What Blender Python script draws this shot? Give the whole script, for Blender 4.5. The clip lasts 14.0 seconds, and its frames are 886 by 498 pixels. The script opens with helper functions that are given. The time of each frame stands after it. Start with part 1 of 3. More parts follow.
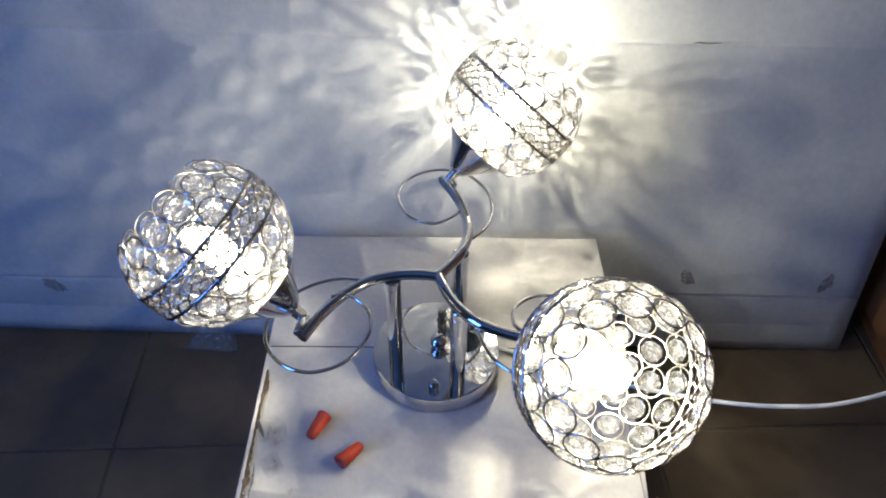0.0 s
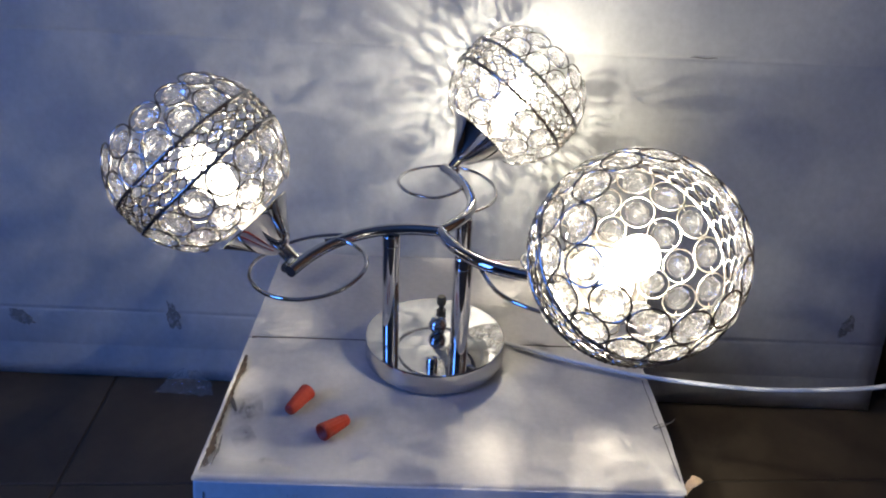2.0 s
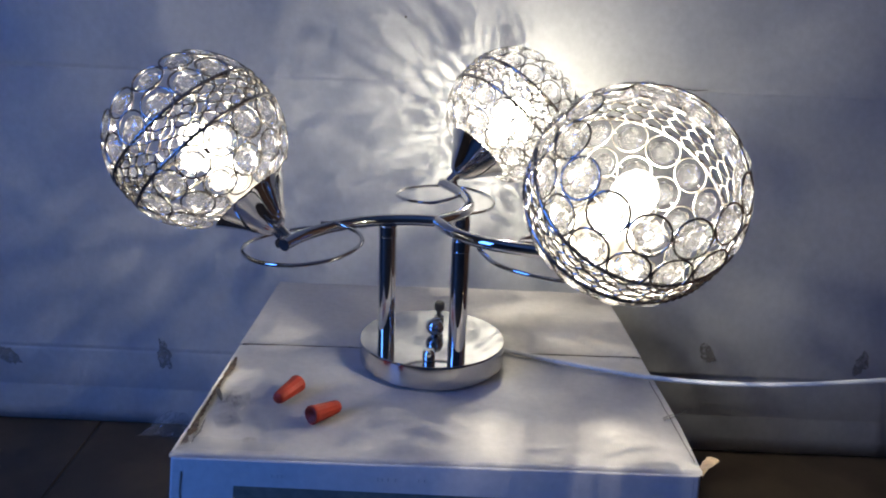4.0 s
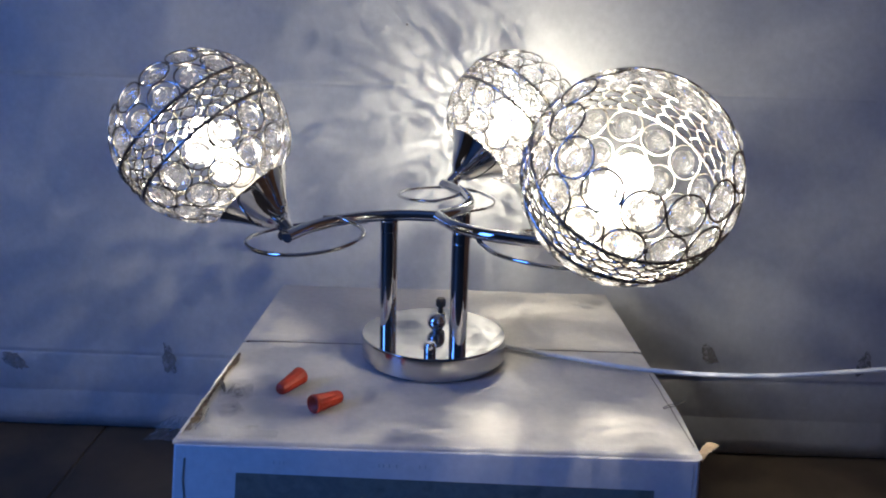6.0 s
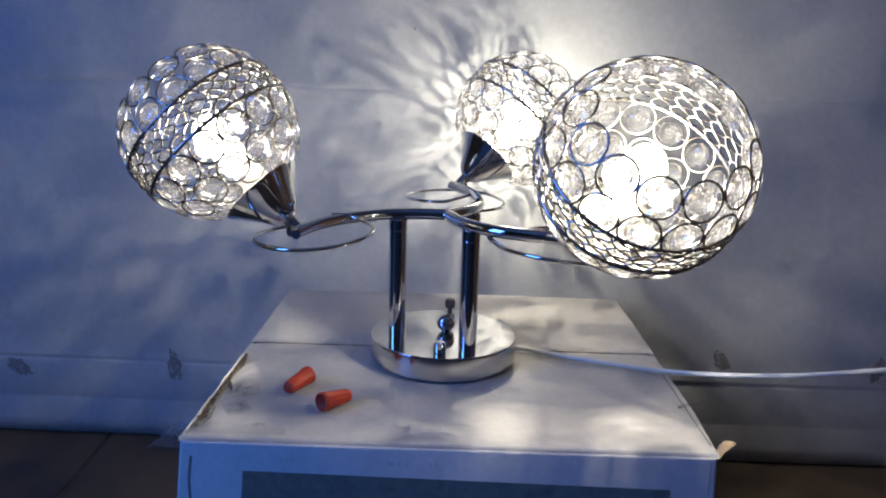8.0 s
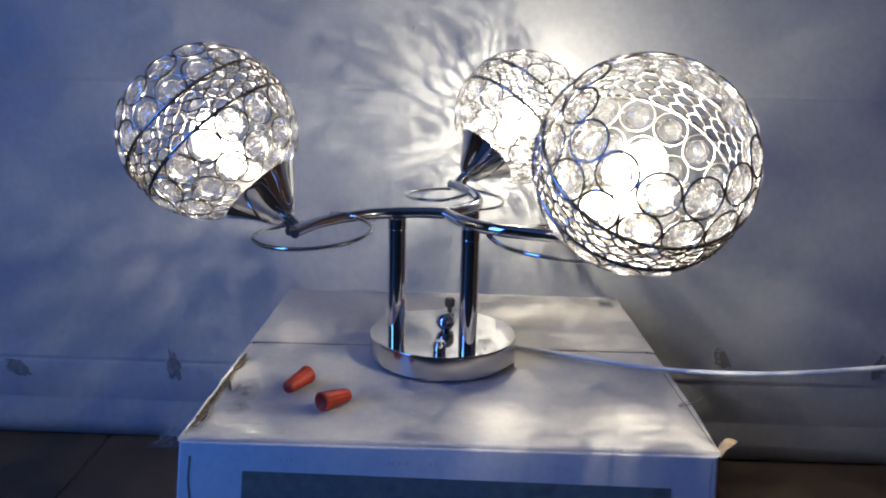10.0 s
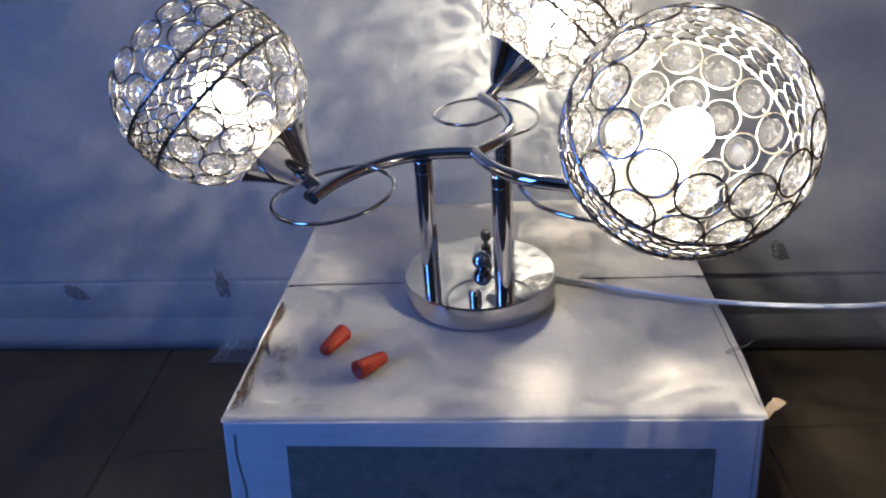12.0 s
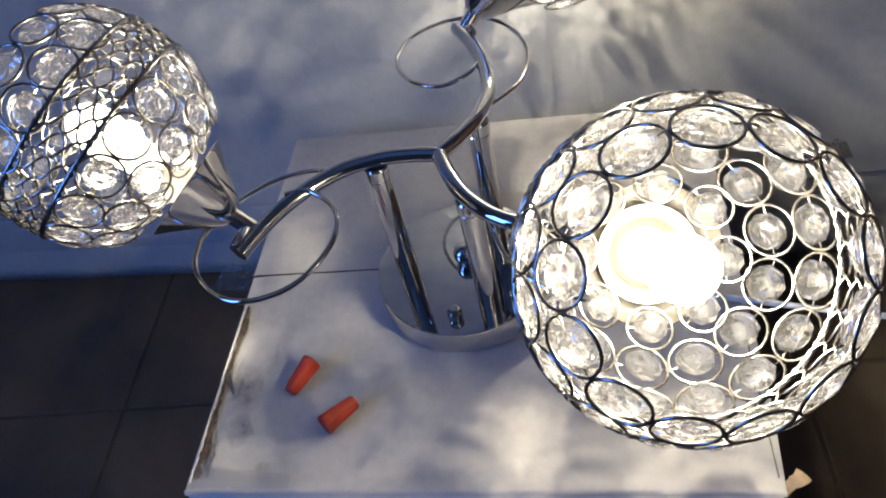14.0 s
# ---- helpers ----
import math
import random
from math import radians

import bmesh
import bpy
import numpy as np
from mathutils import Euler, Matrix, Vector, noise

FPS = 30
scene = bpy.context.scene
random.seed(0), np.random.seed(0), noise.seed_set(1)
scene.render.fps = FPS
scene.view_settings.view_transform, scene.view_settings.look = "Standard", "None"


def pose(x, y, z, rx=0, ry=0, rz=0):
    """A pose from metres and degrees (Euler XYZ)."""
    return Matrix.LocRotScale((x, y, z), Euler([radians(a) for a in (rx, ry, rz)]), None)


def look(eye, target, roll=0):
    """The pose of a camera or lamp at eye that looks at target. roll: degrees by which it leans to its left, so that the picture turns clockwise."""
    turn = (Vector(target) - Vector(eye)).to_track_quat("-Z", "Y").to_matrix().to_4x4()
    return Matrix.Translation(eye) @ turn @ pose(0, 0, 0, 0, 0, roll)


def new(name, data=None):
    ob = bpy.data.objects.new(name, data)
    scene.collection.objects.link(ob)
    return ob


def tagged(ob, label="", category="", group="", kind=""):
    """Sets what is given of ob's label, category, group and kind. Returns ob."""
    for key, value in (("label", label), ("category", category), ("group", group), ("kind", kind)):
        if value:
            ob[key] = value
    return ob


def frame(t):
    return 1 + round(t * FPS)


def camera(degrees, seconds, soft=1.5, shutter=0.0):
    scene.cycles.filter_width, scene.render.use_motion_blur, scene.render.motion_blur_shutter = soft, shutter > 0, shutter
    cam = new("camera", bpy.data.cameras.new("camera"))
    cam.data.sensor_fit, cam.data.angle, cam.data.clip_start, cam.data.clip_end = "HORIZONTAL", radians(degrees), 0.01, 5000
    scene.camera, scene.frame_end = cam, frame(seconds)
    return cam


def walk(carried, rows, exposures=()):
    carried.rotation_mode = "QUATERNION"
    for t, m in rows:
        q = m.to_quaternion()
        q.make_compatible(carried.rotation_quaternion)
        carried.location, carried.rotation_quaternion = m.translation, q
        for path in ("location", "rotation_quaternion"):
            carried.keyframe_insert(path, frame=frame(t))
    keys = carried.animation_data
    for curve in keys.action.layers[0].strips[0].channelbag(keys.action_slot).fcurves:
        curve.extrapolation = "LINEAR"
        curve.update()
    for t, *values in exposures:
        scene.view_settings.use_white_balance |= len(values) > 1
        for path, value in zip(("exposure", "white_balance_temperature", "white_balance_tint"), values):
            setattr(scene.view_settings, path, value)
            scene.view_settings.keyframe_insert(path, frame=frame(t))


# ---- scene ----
cam = camera(61.6, 14.0, soft=2.0)
PATH = [
    (0, (0.022, -0.472, 0.805), (-0.027, 0.973, -0.578), 1.0),
    (0.5, (0.029, -0.492, 0.754), (-0.024, 1.031, -0.541), 1.9),
    (1, (0.024, -0.516, 0.705), (-0.011, 1.101, -0.472), 3.2),
    (1.5, (0.019, -0.546, 0.64), (-0.009, 1.158, -0.408), 3.1),
    (2, (0.019, -0.567, 0.598), (-0.025, 1.206, -0.327), 2.5),
    (2.5, (0.023, -0.58, 0.557), (-0.058, 1.26, -0.223), 1.5),
    (3, (0.03, -0.592, 0.521), (-0.064, 1.283, -0.169), 1.2),
    (3.5, (0.03, -0.605, 0.487), (-0.066, 1.29, -0.147), 2.4),
    (3.7, (0.03, -0.605, 0.483), (-0.04, 1.299, -0.123), 2.2),
    (5.8, (0.036, -0.621, 0.457), (-0.062, 1.31, -0.074), 1.7),
    (6, (0.036, -0.621, 0.456), (-0.054, 1.31, -0.059), 1.7),
    (6.5, (0.032, -0.62, 0.448), (-0.048, 1.317, -0.044), 1.7),
    (7, (0.032, -0.618, 0.437), (-0.065, 1.322, -0.039), 1.8),
    (7.5, (0.031, -0.618, 0.437), (-0.068, 1.323, -0.036), 1.7),
    (8, (0.032, -0.619, 0.437), (-0.072, 1.323, -0.027), 1.6),
    (10.5, (0.032, -0.616, 0.434), (-0.072, 1.327, -0.029), 1.3),
    (11, (0.034, -0.608, 0.433), (-0.079, 1.332, -0.043), 1.0),
    (11.5, (0.037, -0.583, 0.456), (-0.105, 1.322, -0.137), -0.7),
    (12, (0.049, -0.55, 0.521), (-0.2, 1.209, -0.397), -4.1),
    (12.5, (0.074, -0.502, 0.592), (-0.248, 1.073, -0.599), -9.2),
    (13, (0.095, -0.458, 0.625), (-0.25, 0.964, -0.739), -11.4),
    (13.5, (0.083, -0.407, 0.633), (-0.225, 0.978, -0.776), -11.1),
    (14, (0.1, -0.346, 0.615), (-0.32, 0.963, -0.838), -14.6),
]
walk(cam, [(t, look(eye, target, roll)) for t, eye, target, roll in PATH],
     [(0, 0.52, 6750, 2), (0.5, 0.20, 6800, 4), (1, 0.08, 6800, 6), (1.5, 0.02, 6700, 8), (2.2, 0.02, 6650, 8), (3.5, -0.06, 6550, 8), (6, 0.0, 6520, 8), (7.5, 0.02, 6500, 8),
      (10.5, 0.05, 6500, 8), (11.5, 0.12, 6600, 9), (12.5, 0.10, 6850, 8), (13.5, 0.20, 6850, 7), (14, 0.03, 6950, 7)])

# ---- world and light ----
world = bpy.data.worlds.new("room_air")
scene.world = world
world.use_nodes = True
world.node_tree.nodes["Background"].inputs[0].default_value = (0.25, 0.35, 0.6, 1)
world.node_tree.nodes["Background"].inputs[1].default_value = 0.02

BULB_WATTS, BULB_TINT, ENVELOPE = (2.2, 4.5, 5.2), (1.0, 0.915, 0.75), 50.0
DAY = bpy.data.lights.new("window_daylight", "AREA")
DAY.shape, DAY.size, DAY.size_y = "RECTANGLE", 0.7, 1.4
DAY.energy, DAY.color = 34.0, (0.085, 0.268, 1.0)
day = new("window_daylight", DAY)
day.matrix_world = look((-1.52, -1.15, 1.15), (0.0, -1.15, 1.15))


# ---- materials ----
def material(name):
    m = bpy.data.materials.new(name)
    m.use_nodes = True
    nt = m.node_tree
    return m, nt, nt.nodes["Principled BSDF"]


def noise_node(nt, scale, detail=4.0, rough=0.55, stretch=(1, 1, 1)):
    tc = nt.nodes.new("ShaderNodeTexCoord")
    mp = nt.nodes.new("ShaderNodeMapping")
    mp.inputs["Scale"].default_value = stretch
    n = nt.nodes.new("ShaderNodeTexNoise")
    n.inputs["Scale"].default_value, n.inputs["Detail"].default_value, n.inputs["Roughness"].default_value = scale, detail, rough
    nt.links.new(tc.outputs["Object"], mp.inputs[0])
    nt.links.new(mp.outputs[0], n.inputs["Vector"])
    return n.outputs["Fac"]


def ramp(nt, fac, stops):
    r = nt.nodes.new("ShaderNodeValToRGB")
    while len(r.color_ramp.elements) < len(stops):
        r.color_ramp.elements.new(0.5)
    for e, (p, c) in zip(r.color_ramp.elements, stops):
        e.position, e.color = p, (*c, 1)
    nt.links.new(fac, r.inputs[0])
    return r.outputs[0]


def mix(nt, a, b, fac, kind="MIX"):
    m = nt.nodes.new("ShaderNodeMix")
    m.data_type, m.blend_type = "RGBA", kind
    for sock, v in ((m.inputs[6], a), (m.inputs[7], b), (m.inputs[0], fac)):
        if isinstance(v, (int, float)):
            sock.default_value = v
        elif isinstance(v, tuple):
            sock.default_value = (*v, 1)
        else:
            nt.links.new(v, sock)
    return m.outputs[2]


def bump(nt, bsdf, height, strength, dist=0.001):
    b = nt.nodes.new("ShaderNodeBump")
    b.inputs["Strength"].default_value, b.inputs["Distance"].default_value = strength, dist
    nt.links.new(height, b.inputs["Height"])
    nt.links.new(b.outputs[0], bsdf.inputs["Normal"])


def surface(name, stops, scale, rough=(0.5, 0.5), metal=0.0, fine=60.0, relief=0.2, dist=0.001, stretch=(1, 1, 1)):
    m, nt, b = material(name)
    big = noise_node(nt, scale, 5.0, 0.6, stretch)
    small = noise_node(nt, fine, 3.0, 0.6, stretch)
    nt.links.new(mix(nt, ramp(nt, big, stops), ramp(nt, small, [(0.3, (0.82, 0.82, 0.82)), (0.7, (1, 1, 1))]), 0.6, "MULTIPLY"), b.inputs["Base Color"])
    rr = ramp(nt, big, [(0.3, (rough[0],) * 3), (0.7, (rough[1],) * 3)])
    nt.links.new(rr, b.inputs["Roughness"])
    b.inputs["Metallic"].default_value = metal
    bump(nt, b, small, relief, dist)
    return m


M_CHROME = surface("chrome", [(0.3, (0.58, 0.58, 0.585)), (0.7, (0.66, 0.66, 0.665))], 18, (0.025, 0.055), 1.0, 90, 0.004)
M_SATIN = surface("satin_chrome", [(0.3, (0.60, 0.60, 0.60)), (0.7, (0.70, 0.70, 0.70))], 22, (0.13, 0.24), 1.0, 140, 0.03)
M_WIRE = surface("plated_wire", [(0.3, (0.34, 0.325, 0.31)), (0.7, (0.45, 0.43, 0.41))], 30, (0.14, 0.25), 1.0, 200, 0.05)
M_BOX = surface("white_card", [(0.3, (0.68, 0.655, 0.64)), (0.7, (0.76, 0.735, 0.72))], 9, (0.36, 0.52), 0.0, 160, 0.12)
M_BOARD = surface("white_board", [(0.3, (0.56, 0.57, 0.58)), (0.7, (0.66, 0.67, 0.68))], 5, (0.42, 0.6), 0.0, 120, 0.12)
M_PRINT = surface("dark_print", [(0.3, (0.19, 0.185, 0.15)), (0.45, (0.30, 0.285, 0.225)), (0.56, (0.235, 0.23, 0.195)), (0.7, (0.36, 0.335, 0.27))], 34, (0.3, 0.45), 0.0, 150, 0.05)
M_KRAFT = surface("torn_kraft", [(0.3, (0.022, 0.015, 0.010)), (0.7, (0.15, 0.10, 0.065))], 130, (0.8, 0.95), 0.0, 400, 0.6)
M_SMUDGE = surface("grey_smudge", [(0.3, (0.10, 0.09, 0.08)), (0.7, (0.22, 0.20, 0.18))], 90, (0.7, 0.9), 0.0, 300, 0.4)
M_FAINT = surface("faint_print", [(0.3, (0.48, 0.475, 0.47)), (0.7, (0.60, 0.595, 0.59))], 60, (0.4, 0.5), 0.0, 300, 0.05)
M_STAIN = surface("scuffed_stain", [(0.3, (0.15, 0.14, 0.125)), (0.7, (0.27, 0.25, 0.23))], 90, (0.7, 0.9), 0.0, 300, 0.4)
stain = M_STAIN.node_tree
stain.links.new(ramp(stain, noise_node(stain, 130, 5.0, 0.7), [(0.34, (0.16,) * 3), (0.60, (0.84,) * 3)]), stain.nodes["Principled BSDF"].inputs["Alpha"])
# a soft-edged patch of grime
M_RUBBED = surface("rubbed_grime", [(0.3, (0.24, 0.23, 0.22)), (0.7, (0.36, 0.35, 0.34))], 90, (0.6, 0.8), 0.0, 300, 0.2)
nt = M_RUBBED.node_tree
spot = nt.nodes.new("ShaderNodeTexCoord")
centre = nt.nodes.new("ShaderNodeMapping")
centre.inputs["Location"].default_value, centre.inputs["Scale"].default_value = (-1, -1, 0), (2, 2, 0)
nt.links.new(spot.outputs["Generated"], centre.inputs["Vector"])
fade = nt.nodes.new("ShaderNodeTexGradient")
fade.gradient_type = "SPHERICAL"
nt.links.new(centre.outputs[0], fade.inputs[0])
nt.links.new(mix(nt, ramp(nt, fade.outputs[0], [(0.0, (0, 0, 0)), (0.7, (0.6, 0.6, 0.6))]), ramp(nt, noise_node(nt, 70, 5.0, 0.65), [(0.35, (0.15,) * 3), (0.65, (1,) * 3)]), 1.0, "MULTIPLY"), nt.nodes["Principled BSDF"].inputs["Alpha"])
M_SCRAP = surface("tan_card", [(0.3, (0.42, 0.29, 0.17)), (0.7, (0.60, 0.45, 0.29))], 90, (0.75, 0.9), 0.0, 400, 0.4)
M_TILE = surface("dark_floor_tile", [(0.3, (0.052, 0.039, 0.028)), (0.7, (0.079, 0.061, 0.044))], 7, (0.6, 0.75), 0.0, 60, 0.1)
M_TILE.node_tree.nodes["Principled BSDF"].inputs["Specular IOR Level"].default_value = 0.2
M_GROUT = surface("grout", [(0.3, (0.044, 0.034, 0.024)), (0.7, (0.062, 0.048, 0.035))], 40, (0.85, 0.95), 0.0, 300, 0.4)
M_WOOD = surface("brown_wood", [(0.3, (0.10, 0.045, 0.018)), (0.7, (0.19, 0.09, 0.04))], 6, (0.35, 0.5), 0.0, 40, 0.15, 0.001, (6, 6, 0.6))
M_WALL = surface("room_plaster", [(0.3, (0.21, 0.165, 0.125)), (0.7, (0.27, 0.215, 0.165))], 2, (0.8, 0.9), 0.0, 90, 0.2)
M_CEILING = surface("ceiling_paint", [(0.3, (0.46, 0.43, 0.39)), (0.7, (0.53, 0.50, 0.46))], 2, (0.8, 0.9), 0.0, 90, 0.15)
M_ORANGE = surface("orange_plastic", [(0.3, (0.36, 0.024, 0.008)), (0.7, (0.49, 0.042, 0.013))], 60, (0.48, 0.62), 0.0, 500, 0.15)
M_CORD = surface("white_cord", [(0.3, (0.60, 0.61, 0.63)), (0.7, (0.68, 0.69, 0.70))], 20, (0.35, 0.5), 0.0, 200, 0.05)
M_SOCKET = surface("white_ceramic", [(0.3, (0.62, 0.58, 0.52)), (0.7, (0.70, 0.66, 0.60))], 40, (0.3, 0.4), 0.0, 200, 0.05)
M_DARK = surface("dark_steel", [(0.3, (0.16, 0.15, 0.13)), (0.7, (0.30, 0.28, 0.25))], 60, (0.3, 0.5), 1.0, 300, 0.3)


def crystal_material(name, clear, haze, tint, streak_scale=0.0):
    """Clear glass that lets part of the light straight through, with a little haze."""
    m, nt, b = material(name)
    nt.nodes.remove(b)
    out = nt.nodes["Material Output"]
    g = nt.nodes.new("ShaderNodeBsdfGlass")
    g.inputs["Color"].default_value, g.inputs["Roughness"].default_value, g.inputs["IOR"].default_value = (*tint, 1), 0.008, 1.58
    t = nt.nodes.new("ShaderNodeBsdfTransparent")
    d = nt.nodes.new("ShaderNodeBsdfDiffuse")
    d.inputs["Color"].default_value = (0.85, 0.85, 0.84, 1)
    last = g
    w = nt.nodes.new("ShaderNodeBsdfTranslucent")
    w.inputs["Color"].default_value = (0.85, 0.85, 0.84, 1)
    for other, share in ((t, clear), (d, haze), (w, haze)):
        x = nt.nodes.new("ShaderNodeMixShader")
        x.inputs[0].default_value = share
        if other is t and streak_scale:
            # Voronoi cells of transparency imitate the fine light streaks that facets cast
            pos = nt.nodes.new("ShaderNodeTexCoord")
            v = nt.nodes.new("ShaderNodeTexVoronoi")
            v.inputs["Scale"].default_value = streak_scale
            nt.links.new(pos.outputs["Object"], v.inputs["Vector"])
            sep = nt.nodes.new("ShaderNodeSeparateColor")
            nt.links.new(v.outputs["Color"], sep.inputs[0])
            r = nt.nodes.new("ShaderNodeMapRange")
            r.inputs["From Min"].default_value, r.inputs["From Max"].default_value = 0.5, 0.62
            r.inputs["To Min"].default_value, r.inputs["To Max"].default_value = 0.40 * clear, 0.72
            nt.links.new(sep.outputs[0], r.inputs["Value"])
            nt.links.new(r.outputs[0], x.inputs[0])
        nt.links.new(last.outputs[0], x.inputs[1])
        nt.links.new(other.outputs[0], x.inputs[2])
        last = x
    nt.links.new(last.outputs[0], out.inputs["Surface"])
    return m


M_CRYSTAL = crystal_material("cut_crystal", 0.34, 0.007, (0.98, 0.98, 1.0), 260.0)
M_TAPE = crystal_material("clear_tape", 0.45, 0.05, (0.97, 0.98, 1.0))
M_FILM = crystal_material("clear_film", 0.7, 0.06, (0.95, 0.97, 1.0))

M_FILAMENT, nt, b = material("hot_filament")
b.inputs["Emission Color"].default_value = (*BULB_TINT, 1)
b.inputs["Emission Strength"].default_value = 300.0
M_FILAMENT.cycles.emission_sampling = "NONE"
# the glowing envelope lets the filament's light through
M_BULB, nt, b = material("lit_bulb_glass")
b.inputs["Base Color"].default_value = (0.02, 0.02, 0.02, 1)
b.inputs["Emission Color"].default_value = (1.0, 0.92, 0.78, 1)
b.inputs["Emission Strength"].default_value = ENVELOPE
b.inputs["Alpha"].default_value = 0.06
M_BULB.cycles.emission_sampling = "NONE"


# ---- builders ----
def world_of(ob):
    m = ob.matrix_basis.copy()
    if ob.parent:
        m = world_of(ob.parent) @ ob.matrix_parent_inverse @ m
    return m


def put_under(ob, parent):
    ob.parent = parent
    ob.matrix_parent_inverse = world_of(parent).inverted()
    return ob


def data_of(name, bm, mat, smooth=True):
    me = bpy.data.meshes.new(name)
    bmesh.ops.recalc_face_normals(bm, faces=bm.faces)
    for f in bm.faces:
        f.smooth = smooth
    bm.to_mesh(me)
    bm.free()
    me.materials.append(mat)
    return me


def part(name, bm, mat, parent=None, label="", m=None, smooth=True):
    me = bm if isinstance(bm, bpy.types.Mesh) else data_of(name, bm, mat, smooth)
    ob = new(name, me)
    if m is not None:
        ob.matrix_basis = m
    if parent:
        put_under(ob, parent)
    return tagged(ob, label)


def empty(name, at):
    ob = new(name)
    ob.matrix_basis = at if isinstance(at, Matrix) else Matrix.Translation(at)
    ob.empty_display_size = 0.02
    return ob


def glide(points, n=8, closed=False):
    """A Catmull-Rom line through the points."""
    p = [Vector(q) for q in points]
    out = []
    count = len(p) if closed else len(p) - 1
    for i in range(count):
        if closed:
            a, b0, c, d = p[i - 1], p[i], p[(i + 1) % len(p)], p[(i + 2) % len(p)]
        else:
            a, b0, c, d = p[max(i - 1, 0)], p[i], p[i + 1], p[min(i + 2, len(p) - 1)]
        for k in range(n):
            t = k / n
            out.append(0.5 * (2 * b0 + (c - a) * t + (2 * a - 5 * b0 + 4 * c - d) * t * t + (3 * b0 - a - 3 * c + d) * t ** 3))
    if not closed:
        out.append(p[-1].copy())
    return out


def tube(bm, pts, r, seg=8, closed=False, caps=True):
    pts = [Vector(q) for q in pts]
    n = len(pts)
    radius = r if callable(r) else (lambda i: r)
    up = None
    rings = []
    for i in range(n):
        a, b0 = (pts[i - 1], pts[(i + 1) % n]) if closed else (pts[max(i - 1, 0)], pts[min(i + 1, n - 1)])
        d = (b0 - a).normalized()
        if up is None:
            up = d.orthogonal().normalized()
        up = (up - d * up.dot(d)).normalized()
        side = d.cross(up)
        rings.append([bm.verts.new(pts[i] + radius(i) * (math.cos(2 * math.pi * k / seg) * up + math.sin(2 * math.pi * k / seg) * side)) for k in range(seg)])
    for i in range(n if closed else n - 1):
        A, B = rings[i], rings[(i + 1) % n]
        for k in range(seg):
            bm.faces.new((A[k], A[(k + 1) % seg], B[(k + 1) % seg], B[k]))
    if caps and not closed:
        for f in (bm.faces.new(rings[0][::-1]), bm.faces.new(rings[-1])):
            for e in f.edges:
                e.smooth = False
    return bm


def lathe(bm, profile, seg=48, m=None):
    """Turns (radius, height) pairs about z; radius 0 closes to a point."""
    rows = []
    m = m or Matrix()
    for r, z in profile:
        if r < 1e-7:
            rows.append([bm.verts.new(m @ Vector((0, 0, z)))])
        else:
            rows.append([bm.verts.new(m @ Vector((r * math.cos(2 * math.pi * k / seg), r * math.sin(2 * math.pi * k / seg), z))) for k in range(seg)])
    for A, B in zip(rows, rows[1:]):
        for k in range(seg):
            j = (k + 1) % seg
            if len(A) == 1 and len(B) > 1:
                bm.faces.new((A[0], B[j], B[k]))
            elif len(B) == 1 and len(A) > 1:
                bm.faces.new((A[k], A[j], B[0]))
            elif len(A) > 1:
                bm.faces.new((A[k], A[j], B[j], B[k]))
    # crisp edges where the profile bends hard
    for (r0, z0), (r1, z1), (r2, z2), row in zip(profile, profile[1:], profile[2:], rows[1:]):
        bend = Vector((r1 - r0, z1 - z0)).angle(Vector((r2 - r1, z2 - z1)), 0.0)
        if bend > 0.42 and len(row) > 1:
            for k in range(seg):
                e = bm.edges.get((row[k], row[(k + 1) % seg]))
                if e:
                    e.smooth = False
    return bm


def slab(bm, size, m=None, bevel=0.0, segments=2):
    made = bmesh.ops.create_cube(bm, size=1.0, matrix=(m or Matrix()) @ Matrix.Diagonal((*size, 1)))
    if bevel:
        edges = {e for v in made["verts"] for e in v.link_edges}
        bmesh.ops.bevel(bm, geom=list(edges), offset=bevel, segments=segments, affect="EDGES", profile=0.5)
    return bm


# ---- the setting ----
TILE_TURN = radians(5.2)
TILE_AT = Vector((-0.390, -0.005, 0))
bm = bmesh.new()
slab(bm, (5.0, 5.0, 0.1), pose(0, -1.3, -0.0514))
floor = part("floor", bm, M_GROUT)
tagged(floor, "dark ceramic tile floor with narrow dark joints", "floor", kind="structure")

WALL_BITS = (
    ("wall_north", (4.1, 0.1, 2.6), (0.25, 0.55, 1.3)),
    ("wall_south", (4.1, 0.1, 2.6), (0.25, -3.25, 1.3)),
    ("wall_east", (0.1, 3.7, 2.6), (2.25, -1.35, 1.3)),
)
for name, size, at in WALL_BITS:
    bm = bmesh.new()
    slab(bm, size, pose(*at))
    tagged(part(name, bm, M_WALL, smooth=False), "plain dim painted room wall", "wall", kind="structure")
# the wall with the tall window opening
bm = bmesh.new()
for size, at in (((0.1, 3.7, 0.4), (-1.62, -1.35, 0.2)), ((0.1, 3.7, 0.7), (-1.62, -1.35, 2.25)), ((0.1, 1.65, 1.5), (-1.62, -2.375, 1.15)), ((0.1, 1.25, 1.5), (-1.62, -0.125, 1.15))):
    slab(bm, size, pose(*at))
tagged(part("wall_west", bm, M_WALL, smooth=False), "plain dim painted wall with a window opening", "wall", kind="structure")
bm = bmesh.new()
slab(bm, (4.1, 3.9, 0.1), pose(0.25, -1.35, 2.65))
tagged(part("ceiling", bm, M_CEILING, smooth=False), "plain dim ceiling", "ceiling", kind="structure")

# ---- the leaning board ----
LEAN = 0.195
BOARD_FOOT, BOARD_TURN = 0.1835, 0.021


